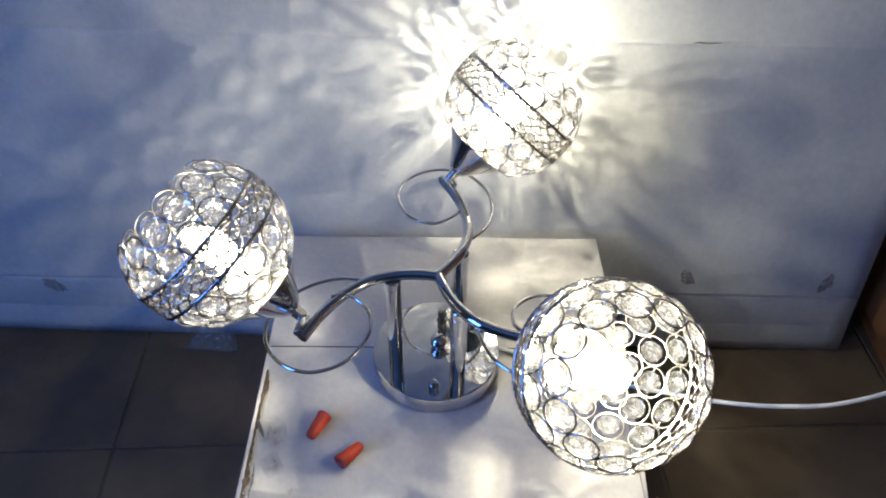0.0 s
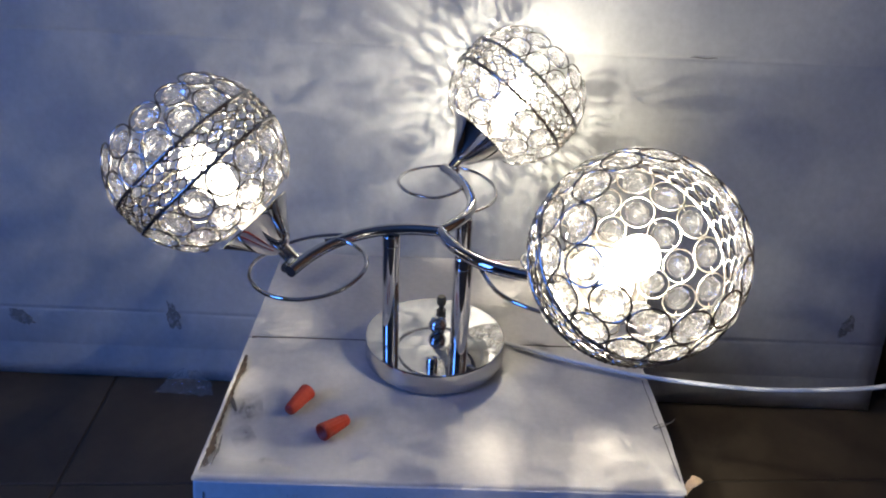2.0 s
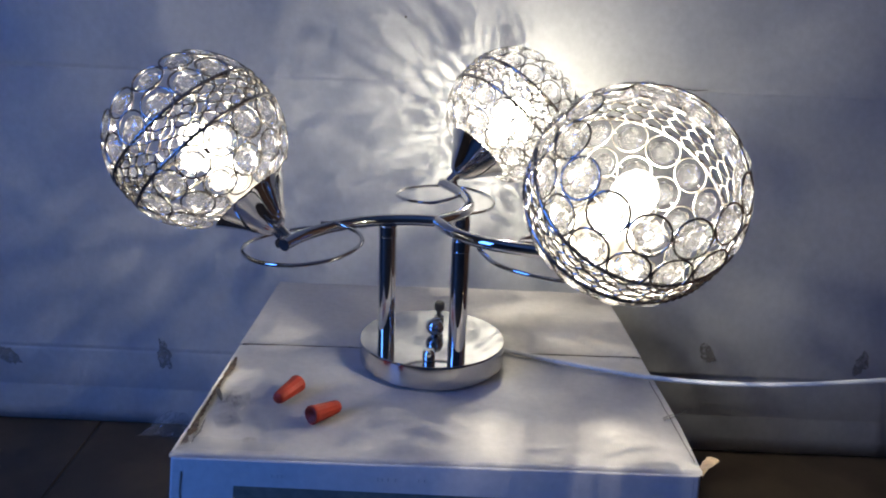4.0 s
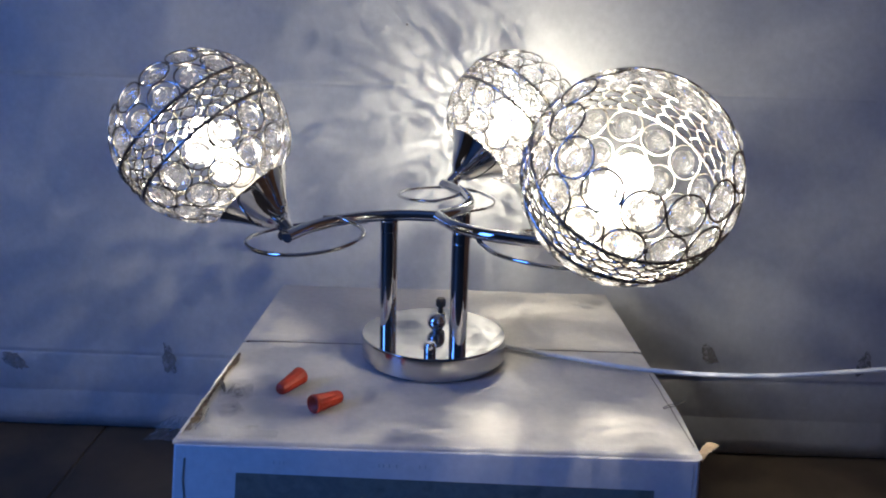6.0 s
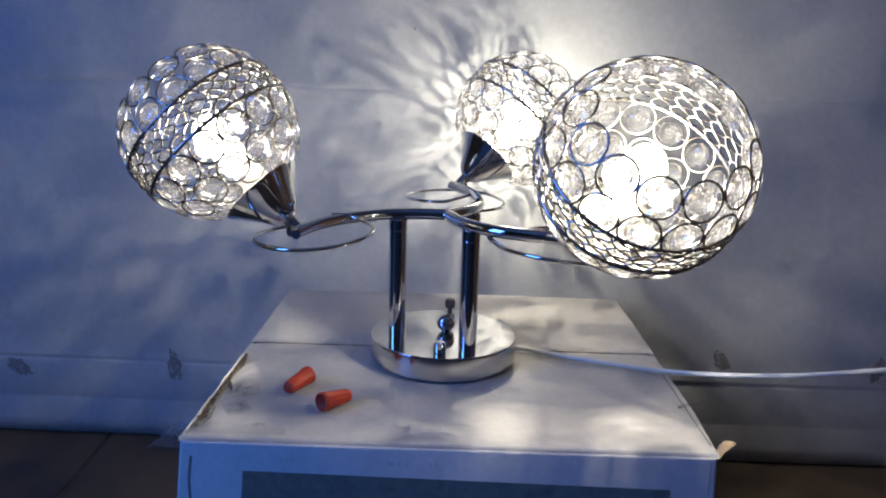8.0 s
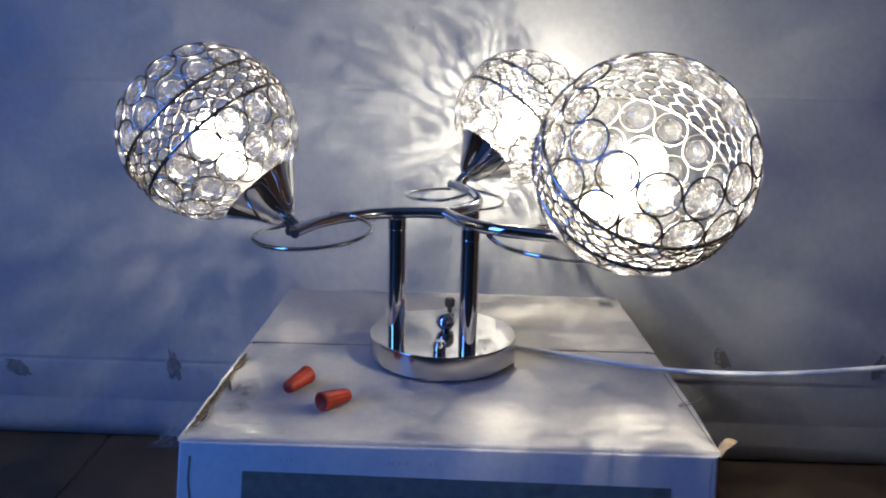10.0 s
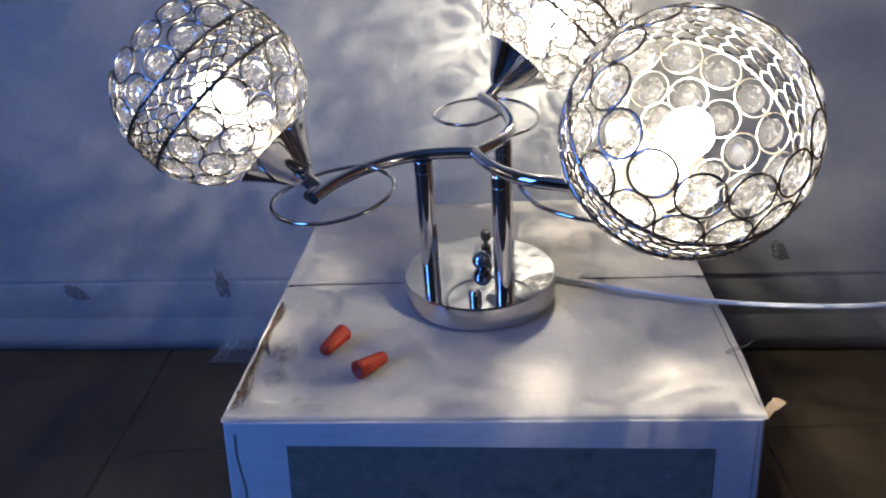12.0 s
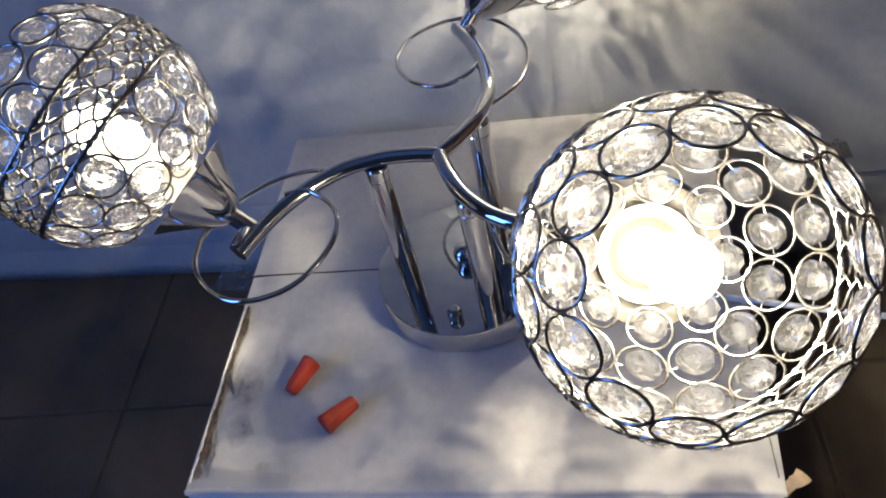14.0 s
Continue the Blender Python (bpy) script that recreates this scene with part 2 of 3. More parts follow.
def board_at(x, s, proud=0.0):
    """A point on the board's face: x, height s and millimetres proud of it."""
    nrm = Vector((BOARD_TURN, -1, LEAN)).normalized()
    return Vector((x, BOARD_FOOT + BOARD_TURN * x + LEAN * s, s)) + nrm * proud


def board_wave(x, s):
    return 0.004 * noise.noise((x * 3.1, s * 2.2, 1.7)) + 0.0012 * noise.noise((x * 11, s * 9, 4.1))


def build_board():
    thing = empty("cardboard_sheet", (-0.1, BOARD_FOOT, 0))
    tagged(thing, "large creased white cardboard sheet leaning upright behind the box", "cardboard sheet")
    bm = bmesh.new()
    heights = [0.003, 0.02, 0.043, 0.0445, 0.046, 0.06, 0.086, 0.089, 0.0905, 0.092, 0.095]
    heights += [0.12 + 0.0145 * k for k in range(20)] + [0.410, 0.4135, 0.415, 0.4165, 0.420] + [0.44 + 0.02 * k for k in range(28)]
    xs = [-1.15 + 0.0334 * k for k in range(51)]
    xs = [x for x in xs if x < 0.530] + [0.546]
    dents = {0.0445: 0.0006, 0.0905: 0.0022, 0.089: 0.001, 0.092: -0.0012, 0.415: 0.0018, 0.4135: 0.0006, 0.4165: 0.0006}
    grid = []
    for s in heights:
        row = []
        for x in xs:
            wave = board_wave(x, s)
            row.append(bm.verts.new(board_at(x, s, wave - dents.get(s, 0.0) * (0.7 + 0.6 * noise.noise((x * 6, s, 9.0))))))
        grid.append(row)
    for A, B in zip(grid, grid[1:]):
        for k in range(len(xs) - 1):
            bm.faces.new((A[k], A[k + 1], B[k + 1], B[k]))
    back = bmesh.ops.solidify(bm, geom=bm.faces[:], thickness=-0.006)
    part("sheet", bm, M_BOARD, thing)
    for x, s, w, h, turn in ((-0.5185, 0.079, 0.0150, 0.0075, -25), (-0.330, 0.087, 0.0068, 0.0175, 12), (0.3140, 0.119, 0.0072, 0.0125, 22), (0.4955, 0.115, 0.0080, 0.0135, -14)):
        bm = bmesh.new()
        lift = board_wave(x, s) + 0.0010
        c = bm.verts.new(board_at(x, s, lift + 0.0002))
        rim = []
        for k in range(36):
            a = 2 * math.pi * k / 36
            q = 1.05 + 0.35 * noise.noise((math.cos(a) * 1.6 + x * 9, math.sin(a) * 1.6, s * 30)) + 0.35 * noise.noise((math.cos(a) * 6 + x * 9, math.sin(a) * 6, s * 50))
            u, v = w * q * math.cos(a) * (1 - 0.35 * math.sin(a)), h * q * math.sin(a)
            cs, sn = math.cos(radians(turn)), math.sin(radians(turn))
            rim.append(bm.verts.new(board_at(x + u * cs - v * sn, s + u * sn + v * cs, lift)))
        for k in range(36):
            bm.faces.new((c, rim[k], rim[(k + 1) % 36]))
        part("smudge", bm, M_STAIN, thing, "grey-brown scuffed patch")
    bm = bmesh.new()
    lathe(bm, [(0.0, 0.0008), (0.0012, 0.0006), (0.0016, 0.0), (0.0, -0.0004)], 8, Matrix.Translation(board_at(-0.055, 0.484, 0.003)) @ pose(0, 0, 0, 90, 0, 30))
    part("speck", bm, M_DARK, thing)
    bm = bmesh.new()
    tube(bm, [board_at(0.262 + 0.006 * k, 0.4165 + 0.0006 * math.sin(k * 1.7), 0.0012) for k in range(6)], lambda i: 0.0006 if 0 < i < 5 else 0.0002, 5)
    part("nick", bm, M_SMUDGE, thing)
    return thing


build_board()

# ---- the scrap of clear plastic at the sheet's foot ----
bm = bmesh.new()
rows = []
for j in range(11):
    row = []
    for i in range(19):
        u, v = i / 18 - 0.5, j / 10
        z = 0.001 + 0.022 * v * (1 - abs(2 * u) ** 2.5) + 0.006 * abs(noise.noise((i * 0.7, j * 0.8, 2.5)))
        row.append(bm.verts.new((-0.312 + 0.075 * u * (1 - 0.25 * v), 0.150 + 0.022 * v + 0.005 * noise.noise((i * 0.6, j * 0.6, 7.5)), z)))
    rows.append(row)
for A, B in zip(rows, rows[1:]):
    for i in range(18):
        bm.faces.new((A[i], A[i + 1], B[i + 1], B[i]))
tagged(part("plastic_scrap", bm, M_FILM, smooth=False), "crumpled clear plastic scrap on the floor by the sheet", "plastic scrap")

# ---- the wooden cabinet at the side ----
cab = empty("wooden_cabinet", (0.85, -0.05, 0))
tagged(cab, "dark brown wooden cabinet standing beside the cardboard sheet", "cabinet")
bm = bmesh.new()
slab(bm, (0.5, 0.9, 0.92), pose(0.832, -0.10, 0.50), 0.004)
part("body", bm, M_WOOD, cab)
bm = bmesh.new()
slab(bm, (0.48, 0.86, 0.036), pose(0.838, -0.10, 0.02), 0.002)
part("plinth", bm, M_WOOD, cab)

# ---- the box ----
BOX_TOP = 0.192
BOX = pose(0.007, 0.013, 0, 0, 0, 2.5)
BW, BD = 0.365, 0.353


def build_box():
    thing = empty("cardboard_box", BOX)
    tagged(thing, "white glossy cardboard carton with a dark printed front and torn edges", "box")
    hx, hy = BW / 2, BD / 2
    # the carton's sides flare a little towards the floor
    bm = bmesh.new()
    top, foot = [], []
    for x, y, bx, by in ((-hx, -hy - 0.0002, -0.201, -hy - 0.002), (hx, -hy - 0.0002, 0.191, -hy - 0.002), (hx, hy, 0.188, hy), (-hx, hy, -0.196, hy)):
        top.append(bm.verts.new(BOX @ Vector((x * 0.996, y if y < 0 else y * 0.994, BOX_TOP - (0.0020 if y < 0 else 0.0045)))))
        foot.append(bm.verts.new(BOX @ Vector((bx, by, 0.001))))
    bm.faces.new(top)
    bm.faces.new(foot[::-1])
    for k in range(4):
        bm.faces.new((foot[k], foot[(k + 1) % 4], top[(k + 1) % 4], top[k]))
    bmesh.ops.bevel(bm, geom=bm.edges[:], offset=0.0025, segments=3, affect="EDGES", profile=0.5)
    part("carton", bm, M_BOX, thing)
    # the two top flaps with the gap between them
    gap = 0.006
    for name, y0, y1 in (("front_flap", -hy, gap - 0.0007), ("back_flap", gap + 0.0007, hy)):
        bm = bmesh.new()
        nx, ny, bend = 36, 14, 0.0030
        line = []
        if name == "front_flap":
            # rounded over at the front fold
            line = [(BOX_TOP - bend + bend * math.sin(a), -hy + 0.0004 + bend - bend * math.cos(a)) for a in [math.pi * k / 10 for k in range(5)]]
            y0 += bend + 0.0004
        line += [(BOX_TOP, y0 + (y1 - y0) * j / ny) for j in range(ny + 1)]
        rows = []
        for zz, y in line:
            row = []
            for i in range(nx + 1):
                x = -hx + BW * i / nx
                edge = min(hx - abs(x), hy - y)
                x += 0.0035 * max(0, x / hx) * min(1, max(0, (y + hy) / 0.06))
                dent = 0.0012 * noise.noise((x * 9, y * 9, 3.3)) + 0.0005 * noise.noise((x * 45, y * 45, 1.3))
                z = zz + dent * min(1, max(0, (y + hy) / 0.01)) - 0.0012 * max(0, 1 - edge / 0.006) * (1 if y > -hy + bend else 0)
                ruck = 0.0006 * noise.noise((x * 70, zz * 30, 4.1)) * min(1, max(0, (zz - 0.165) / 0.01)) * max(0, 1 - (y + hy) / 0.02)
                row.append(bm.verts.new(BOX @ Vector((x, y, z + (0.0009 if name == "back_flap" else 0) + ruck * 0.4))))
            rows.append(row)
        for A, B in zip(rows, rows[1:]):
            for i in range(nx):
                bm.faces.new((A[i], A[i + 1], B[i + 1], B[i]))
        bmesh.ops.solidify(bm, geom=bm.faces[:], thickness=0.0028)
        part(name, bm, M_BOX, thing)
    # a dark strip laid in the gap paints its shade
    bm = bmesh.new()
    slab(bm, (BW - 0.006, 0.0016, 0.0016), BOX @ pose(0, gap, BOX_TOP - 0.0010))
    part("gap_shade", bm, M_GROUT, thing, "dark strip standing in for the shade between the flaps", smooth=False)
    # printed front panel and small marks on the front
    def on_front(name, corners, mat, label="", proud=0.0006):
        bm = bmesh.new()
        vs = [bm.verts.new(BOX @ Vector((x, -hy - 0.002 * (1 - z / BOX_TOP) - proud, z))) for x, z in corners]
        bm.faces.new(vs)
        return part(name, bm, mat, thing, label, smooth=False)

    on_front("print", ((-0.151, 0.028), (0.1565, 0.028), (0.1515, 0.1650), (-0.1393, 0.1690)), M_PRINT, "dark grey printed picture panel")
    for x0 in (-0.113, -0.109, -0.106, -0.040, -0.037, -0.033, -0.028, -0.012, -0.008):
        on_front("text_bar", ((x0, 0.1766), (x0 + 0.0007, 0.1766), (x0 + 0.0007, 0.1794), (x0, 0.1794)), M_FAINT, "", 0.0010)
    on_front("tick", ((0.1625, 0.0935), (0.1640, 0.0935), (0.1668, 0.0985), (0.1655, 0.0985)), M_PRINT)
    for k in range(7):
        # the wavy crease beside the other corner
        a, b0 = 0.060 + 0.017 * k, 0.060 + 0.017 * (k + 1)
        u, v = -0.1800 + 0.0011 * math.sin(1.9 * k) + 0.0006 * k, -0.1800 + 0.0011 * math.sin(1.9 * (k + 1)) + 0.0006 * (k + 1)
        on_front("crease", ((u, a), (u + 0.0009, a), (v + 0.0009, b0), (v, b0)), M_PRINT)
    on_front("corner_crease", ((0.1800, 0.030), (0.1805, 0.030), (0.1772, 0.186), (0.1767, 0.186)), M_FAINT)

    # torn paper along the side edge, with the brown board bare
    z1 = BOX_TOP + 0.0016
    bm = bmesh.new()
    outer, inner = [], []
    n = 150
    for k in range(n + 1):
        y = -0.025 - 0.142 * k / n
        w = 0.0018 + 0.0034 * abs(noise.noise((y * 55, 0.3, 1.1))) + 0.0022 * max(0, noise.noise((y * 260, 2.2, 0.4))) + 0.0010 * noise.noise((y * 700, 6.2, 0.4))
        w += 0.0040 * max(0, 1 - abs(y + 0.148) / 0.022) * (0.75 + 0.5 * noise.noise((y * 300, 4.4, 1.9))) + 0.0022 * max(0, 1 - abs(y + 0.047) / 0.020)
        edge = -0.1782 - 0.0009 * noise.noise((y * 150, 5, 5))
        lift = 0.0007 * noise.noise((y * 240, 8, 2))
        outer.append(bm.verts.new(BOX @ Vector((edge, y, z1 - 0.0006 + lift))))
        inner.append(bm.verts.new(BOX @ Vector((edge + max(w, 0.0004), y, z1 + max(0, lift)))))
    for k in range(n):
        bm.faces.new((outer[k], outer[k + 1], inner[k + 1], inner[k]))
    part("torn_edge", bm, M_KRAFT, thing, "torn edge with bare brown board")
    # the frayed white paper standing up outside it
    bm = bmesh.new()
    A = None
    for k in range(121):
        y = -0.030 - 0.140 * k / 120
        rise = 0.0006 + 0.0016 * max(0, noise.noise((y * 90, 3.1, 7.7))) + 0.0010 * abs(noise.noise((y * 420, 1.1, 2.7)))
        x = -0.1788 + 0.0008 * noise.noise((y * 120, 9, 1))
        B = [bm.verts.new(BOX @ Vector((x - 0.0016, y, BOX_TOP - 0.002))), bm.verts.new(BOX @ Vector((x - 0.0008, y, z1 + rise))), bm.verts.new(BOX @ Vector((x + 0.0002, y, z1 + 0.0001)))]
        if A:
            for q in (0, 1):
                bm.faces.new((A[q], A[q + 1], B[q + 1], B[q]))
        A = B
    part("frayed_paper", bm, M_BOX, thing, "frayed white paper edge")
    bm = bmesh.new()
    rows = []
    for k in range(9):
        t = k / 8
        c = Vector((-0.1765 + 0.0095 * t, -0.085 - 0.020 * t, z1 + 0.0006 + 0.004 * math.sin(math.pi * t) * 0.5))
        w = 0.0034 * math.sin(math.pi * (0.12 + 0.8 * t)) + 0.0004
        rows.append([bm.verts.new(BOX @ (c + Vector((-w * 0.8, w * 0.3, 0)))), bm.verts.new(BOX @ (c + Vector((w * 0.6, -w * 0.3, 0.0012 * (1 - t)))))])
    for A, B in zip(rows, rows[1:]):
        bm.faces.new((A[0], A[1], B[1], B[0]))
    bmesh.ops.solidify(bm, geom=bm.faces[:], thickness=0.0003)
    part("torn_strip", bm, M_SMUDGE, thing, "loose curled strip of torn paper")
    # grey rubbed marks, a second tear and a spot beside the torn edge
    for x, y, w, h, turn in ((-0.1590, -0.1020, 0.026, 0.044, 12), (-0.1560, -0.1065, 0.005, 0.022, 26), (-0.1635, -0.0985, 0.004, 0.018, -8), (-0.1320, -0.1590, 0.012, 0.008, 5), (-0.1550, -0.1330, 0.018, 0.024, 30)):
        bm = bmesh.new()
        m = pose(x, y, z1 + 0.0005, 0, 0, turn)
        bm.faces.new([bm.verts.new(BOX @ m @ Vector((u * w / 2, v * h / 2, 0))) for u, v in ((-1, -1), (1, -1), (1, 1), (-1, 1))])
        part("rub_mark", bm, M_RUBBED, thing, "faint grey rubbed mark")
    for line, wide, mat, what in ((((-0.1711, -0.1314), (-0.1704, -0.1410), (-0.1697, -0.1501), (-0.1706, -0.1590), (-0.1702, -0.1653)), 0.0010, M_SMUDGE, "tear"),
                                  (((-0.1765, -0.1455), (-0.1772, -0.1490), (-0.1768, -0.1530)), 0.0014, M_KRAFT, "brown_spot")):
        bm = bmesh.new()
        pts = glide([(x, y, 0) for x, y in line], 6)
        n = len(pts) - 1
        sides = []
        for k, q in enumerate(pts):
            w = wide * (0.25 + math.sin(math.pi * k / n)) * (0.8 + 0.7 * noise.noise((q.y * 400, 3, 1)))
            sides.append([bm.verts.new(BOX @ Vector((q.x + e * w, q.y, z1 + 0.0006))) for e in (-1, 1)])
        for A, B in zip(sides, sides[1:]):
            bm.faces.new((A[0], A[1], B[1], B[0]))
        part(what, bm, mat, thing)
    # the curled scrap at the front corner
    bm = bmesh.new()
    rows = []
    for k in range(9):
        t = k / 8
        c = Vector((0.1820 + 0.0105 * t, -0.1735 + 0.008 * t + 0.001 * math.sin(6 * t), BOX_TOP - 0.005 + 0.018 * t - 0.009 * t * t))
        w = 0.0022 + 0.0031 * t + 0.0008 * noise.noise((t * 7, 1, 1))
        side = Vector((0.55, -0.80, -0.25 + 0.5 * t))
        rows.append([bm.verts.new(BOX @ (c + side * w * q + Vector((0, 0, 0.0012 * (1 - q * q))))) for q in (-1, -0.35, 0.35, 1)])
    for A, B in zip(rows, rows[1:]):
        for q in range(3):
            bm.faces.new((A[q], A[q + 1], B[q + 1], B[q]))
    bmesh.ops.solidify(bm, geom=bm.faces[:], thickness=0.0005)
    part("torn_scrap", bm, M_SCRAP, thing, "tan curled scrap of torn cardboard")
    # frayed fibres on the side edge, and the slit beside it
    for line in (((0.174, -0.1095, z1), (0.179, -0.1080, z1 + 0.001), (0.1865, -0.1045, z1 + 0.001), (0.1915, -0.1010, z1 + 0.002), (0.1945, -0.0985, z1 + 0.003)),
                 ((0.1740, -0.1075, z1), (0.1800, -0.1052, z1 + 0.0015), (0.1885, -0.1050, z1 + 0.003), (0.1930, -0.1010, z1 + 0.003))):
        bm = bmesh.new()
        pts = glide([BOX @ Vector(p) for p in line], 5)
        tube(bm, pts, lambda i: 0.0004 * (1 - 0.7 * i / len(pts)), 5)
        part("fibre", bm, M_SMUDGE, thing)
    bm = bmesh.new()
    A = None
    for k in range(25):
        y = -0.045 - 0.122 * k / 24
        x = 0.1795 + 0.0006 * noise.noise((y * 60, 3, 3))
        B = [bm.verts.new(BOX @ Vector((x - 0.0004, y, z1))), bm.verts.new(BOX @ Vector((x + 0.0004 + 0.0003 * noise.noise((y * 160, 1, 8)), y, z1)))]
        if A:
            bm.faces.new((A[0], A[1], B[1], B[0]))
        A = B
    part("slit", bm, M_SMUDGE, thing)
    # wrinkled clear tape over the front corner
    bm = bmesh.new()
    rows = []
    for j in range(13):
        row = []
        for i in range(45):
            u, v = i / 44, j / 12
            z = z1 + 0.0014 + 0.0012 * noise.noise((u * 9 + v * 3, v * 7, 6.6)) + 0.0006 * noise.noise((u * 31, v * 14 + u * 6, 2.6))
            row.append(bm.verts.new(BOX @ Vector((-0.177 + 0.066 * u, -0.1740 + (0.017 - 0.008 * u) * v, z))))
        rows.append(row)
    for A, B in zip(rows, rows[1:]):
        for i in range(44):
            bm.faces.new((A[i], A[i + 1], B[i + 1], B[i]))
    part("tape", bm, M_TAPE, thing, "wrinkled clear tape")
    return thing


build_box()

# ---- the lamp ----
AXIS = Vector((0.002, 0.0, 0.0))
BASE_Z = BOX_TOP + 0.0018
DECK = 0.214
TUBE_Z = 0.319

# heights of the two filaments in each bulb
FILAMENTS = ((0.087, 0.099), (0.084, 0.102), (0.087, 0.099))
# arm by arm: turn from the first one and reach, the same of its scroll, hinge, globe centre, the globe's axis, its length and how far the arm rises
ARMS = (
    (0.0, 1.00, 1.0, 1.0, (-0.114, -0.067, 0.314), (-0.1852, -0.0377, 0.3845), (-0.696, 0.112, 0.709), 0.1030, 0.0),
    (-123.0, 1.00, -119.3, 1.0, (0.010, 0.126, 0.3255), (0.0679, 0.1690, 0.3910), (0.637, 0.366, 0.678), 0.0974, 0.0085),
    (116.5, 1.05, 121.0, 1.05, (0.1205, -0.0754, 0.3127), (0.1305, -0.1490, 0.3812), (0.150, -0.720, 0.678), 0.1010, 0.0),
)
ARM_LINE = [(0.0, 0.0, 0.0), (-0.020, 0.001, 0.0), (-0.040, -0.001, -0.0005), (-0.063, -0.010, -0.001), (-0.084, -0.029, -0.0012), (-0.100, -0.052, -0.002), (-0.1115, -0.076, -0.004)]
LOOP_LINE = [(-0.060, -0.003, -0.0065), (-0.090, 0.001, -0.0085), (-0.116, -0.008, -0.0095), (-0.136, -0.026, -0.0105), (-0.147, -0.052, -0.0105), (-0.143, -0.078, -0.0105), (-0.125, -0.098, -0.0105), (-0.100, -0.105, -0.0095), (-0.073, -0.094, -0.0075), (-0.057, -0.067, -0.0045), (-0.060, -0.042, -0.0025), (-0.078, -0.0285, 0.0015), (-0.093, -0.032, 0.003)]
POST_AT = (-0.0415, -0.003)
GLOBE_R = 0.0672
RING_R, RING_WIRE = 0.0121, 0.00080

bm = bmesh.new()
tube(bm, [(RING_R * math.cos(2 * math.pi * k / 20), RING_R * math.sin(2 * math.pi * k / 20), 0) for k in range(20)], RING_WIRE, 6, True)
for way in (1, -1):
    tube(bm, [(way * RING_R, 0, 0), (way * 0.0087, 0, 0)], 0.0004, 4)
RING = data_of("ring", bm, M_WIRE)


def cut_bead(r, depth, seg=8):
    """An octagonal cut bead: table, crown and girdle, alike on both sides."""
    bm = bmesh.new()
    prof = [(0.0, depth), (0.38 * r, depth), (0.66 * r, 0.84 * depth), (0.88 * r, 0.46 * depth), (r, 0.08 * depth), (r, -0.08 * depth), (0.88 * r, -0.46 * depth), (0.66 * r, -0.84 * depth), (0.38 * r, -depth), (0.0, -depth)]
    rows = []
    for i, (q, z) in enumerate(prof):
        if q == 0:
            rows.append([bm.verts.new((0, 0, z))])
            continue
        off = 0.5 if i in (2, 4, 5, 7) else 0.0
        rows.append([bm.verts.new((q * math.cos(2 * math.pi * (k + off) / seg), q * math.sin(2 * math.pi * (k + off) / seg), z)) for k in range(seg)])
    for A, B in zip(rows, rows[1:]):
        for k in range(seg):
            j = (k + 1) % seg
            if len(A) == 1:
                bm.faces.new((A[0], B[k], B[j]))
            elif len(B) == 1:
                bm.faces.new((A[k], B[0], A[j]))
            else:
                bm.faces.new((A[k], B[k], A[j]))
                bm.faces.new((A[j], B[k], B[j]))
    return bm


BEAD = data_of("crystal", cut_bead(0.0092, 0.0043, 8), M_CRYSTAL, False)


def on_globe(polar, around, r=GLOBE_R):
    return Vector((r * math.sin(polar) * math.cos(around), r * math.sin(polar) * math.sin(around), r * math.cos(polar)))


def facing(polar, around, r):
    """A pose on the globe, with z outward."""
    p = on_globe(polar, around, r)
    return Matrix.Translation(p) @ p.to_track_quat("Z", "Y").to_matrix().to_4x4()


# the rows of rings: polar angle, count, size, and the first one's turn on each globe in degrees
ROWS_OF_RINGS = (
    (51.0, 13, 1.00, (24.5, 25.3, 3.0)),
    (71.3, 16, 1.00, (2.8, 8.5, -0.7)),
    (111.0, 16, 0.99, (17.0, 12.3, 3.7)),
    (131.0, 13, 0.98, (13.3, 4.5, 5.7)),
    (146.5, 8, 0.88, (32.0, 5.5, 31.0)),
)
BAND = (78.4, 100.4)


def lattice():
    bm = bmesh.new()
    count, a0, a1 = 30, radians(BAND[0]), radians(BAND[1])
    step = 2 * math.pi / count
    for way in (1, -1):
        for k in range(count):
            pts = []
            for i in range(31):
                t = i / 30
                sway = 0.11 * math.sin(t * 6 * math.pi) * step
                lift = 0.0007 * way * math.cos(t * 6 * math.pi)
                pts.append(on_globe(a0 + (a1 - a0) * t, k * step + way * (3 * step * t + sway), GLOBE_R + lift))
            tube(bm, pts, lambda i: 0.00068 if i % 2 else 0.00085, 5, False, False)
    return bm


def hoop(polar):
    bm = bmesh.new()
    n = 180
    pts = [on_globe(radians(polar), 2 * math.pi * k / n, GLOBE_R + 0.0004) for k in range(n)]
    tube(bm, pts, lambda i: 0.0012 if i % 2 else 0.0019, 6, True)
    return bm


LATTICE = data_of("wire_netting", lattice(), M_WIRE)
SHADE = data_of("shade", hoop(BAND[0]), M_WIRE)
HOOP = data_of("hoop", hoop(BAND[1]), M_WIRE)
bm = bmesh.new()
lathe(bm, [(0.0, 0.1185), (0.006, 0.1172), (0.0110, 0.1130), (0.0139, 0.1065), (0.0144, 0.099), (0.0130, 0.087), (0.0110, 0.073), (0.0098, 0.060), (0.0, 0.0595)], 20)
BULB = data_of("bulb", bm, M_BULB)
bm = bmesh.new()
tube(bm, [(0.0008 * math.cos(k * 1.3), 0.0008 * math.sin(k * 1.3), -0.0045 + 0.00028 * k) for k in range(33)], 0.0003, 5)
FILAMENT = data_of("filament", bm, M_FILAMENT)
bm = bmesh.new()
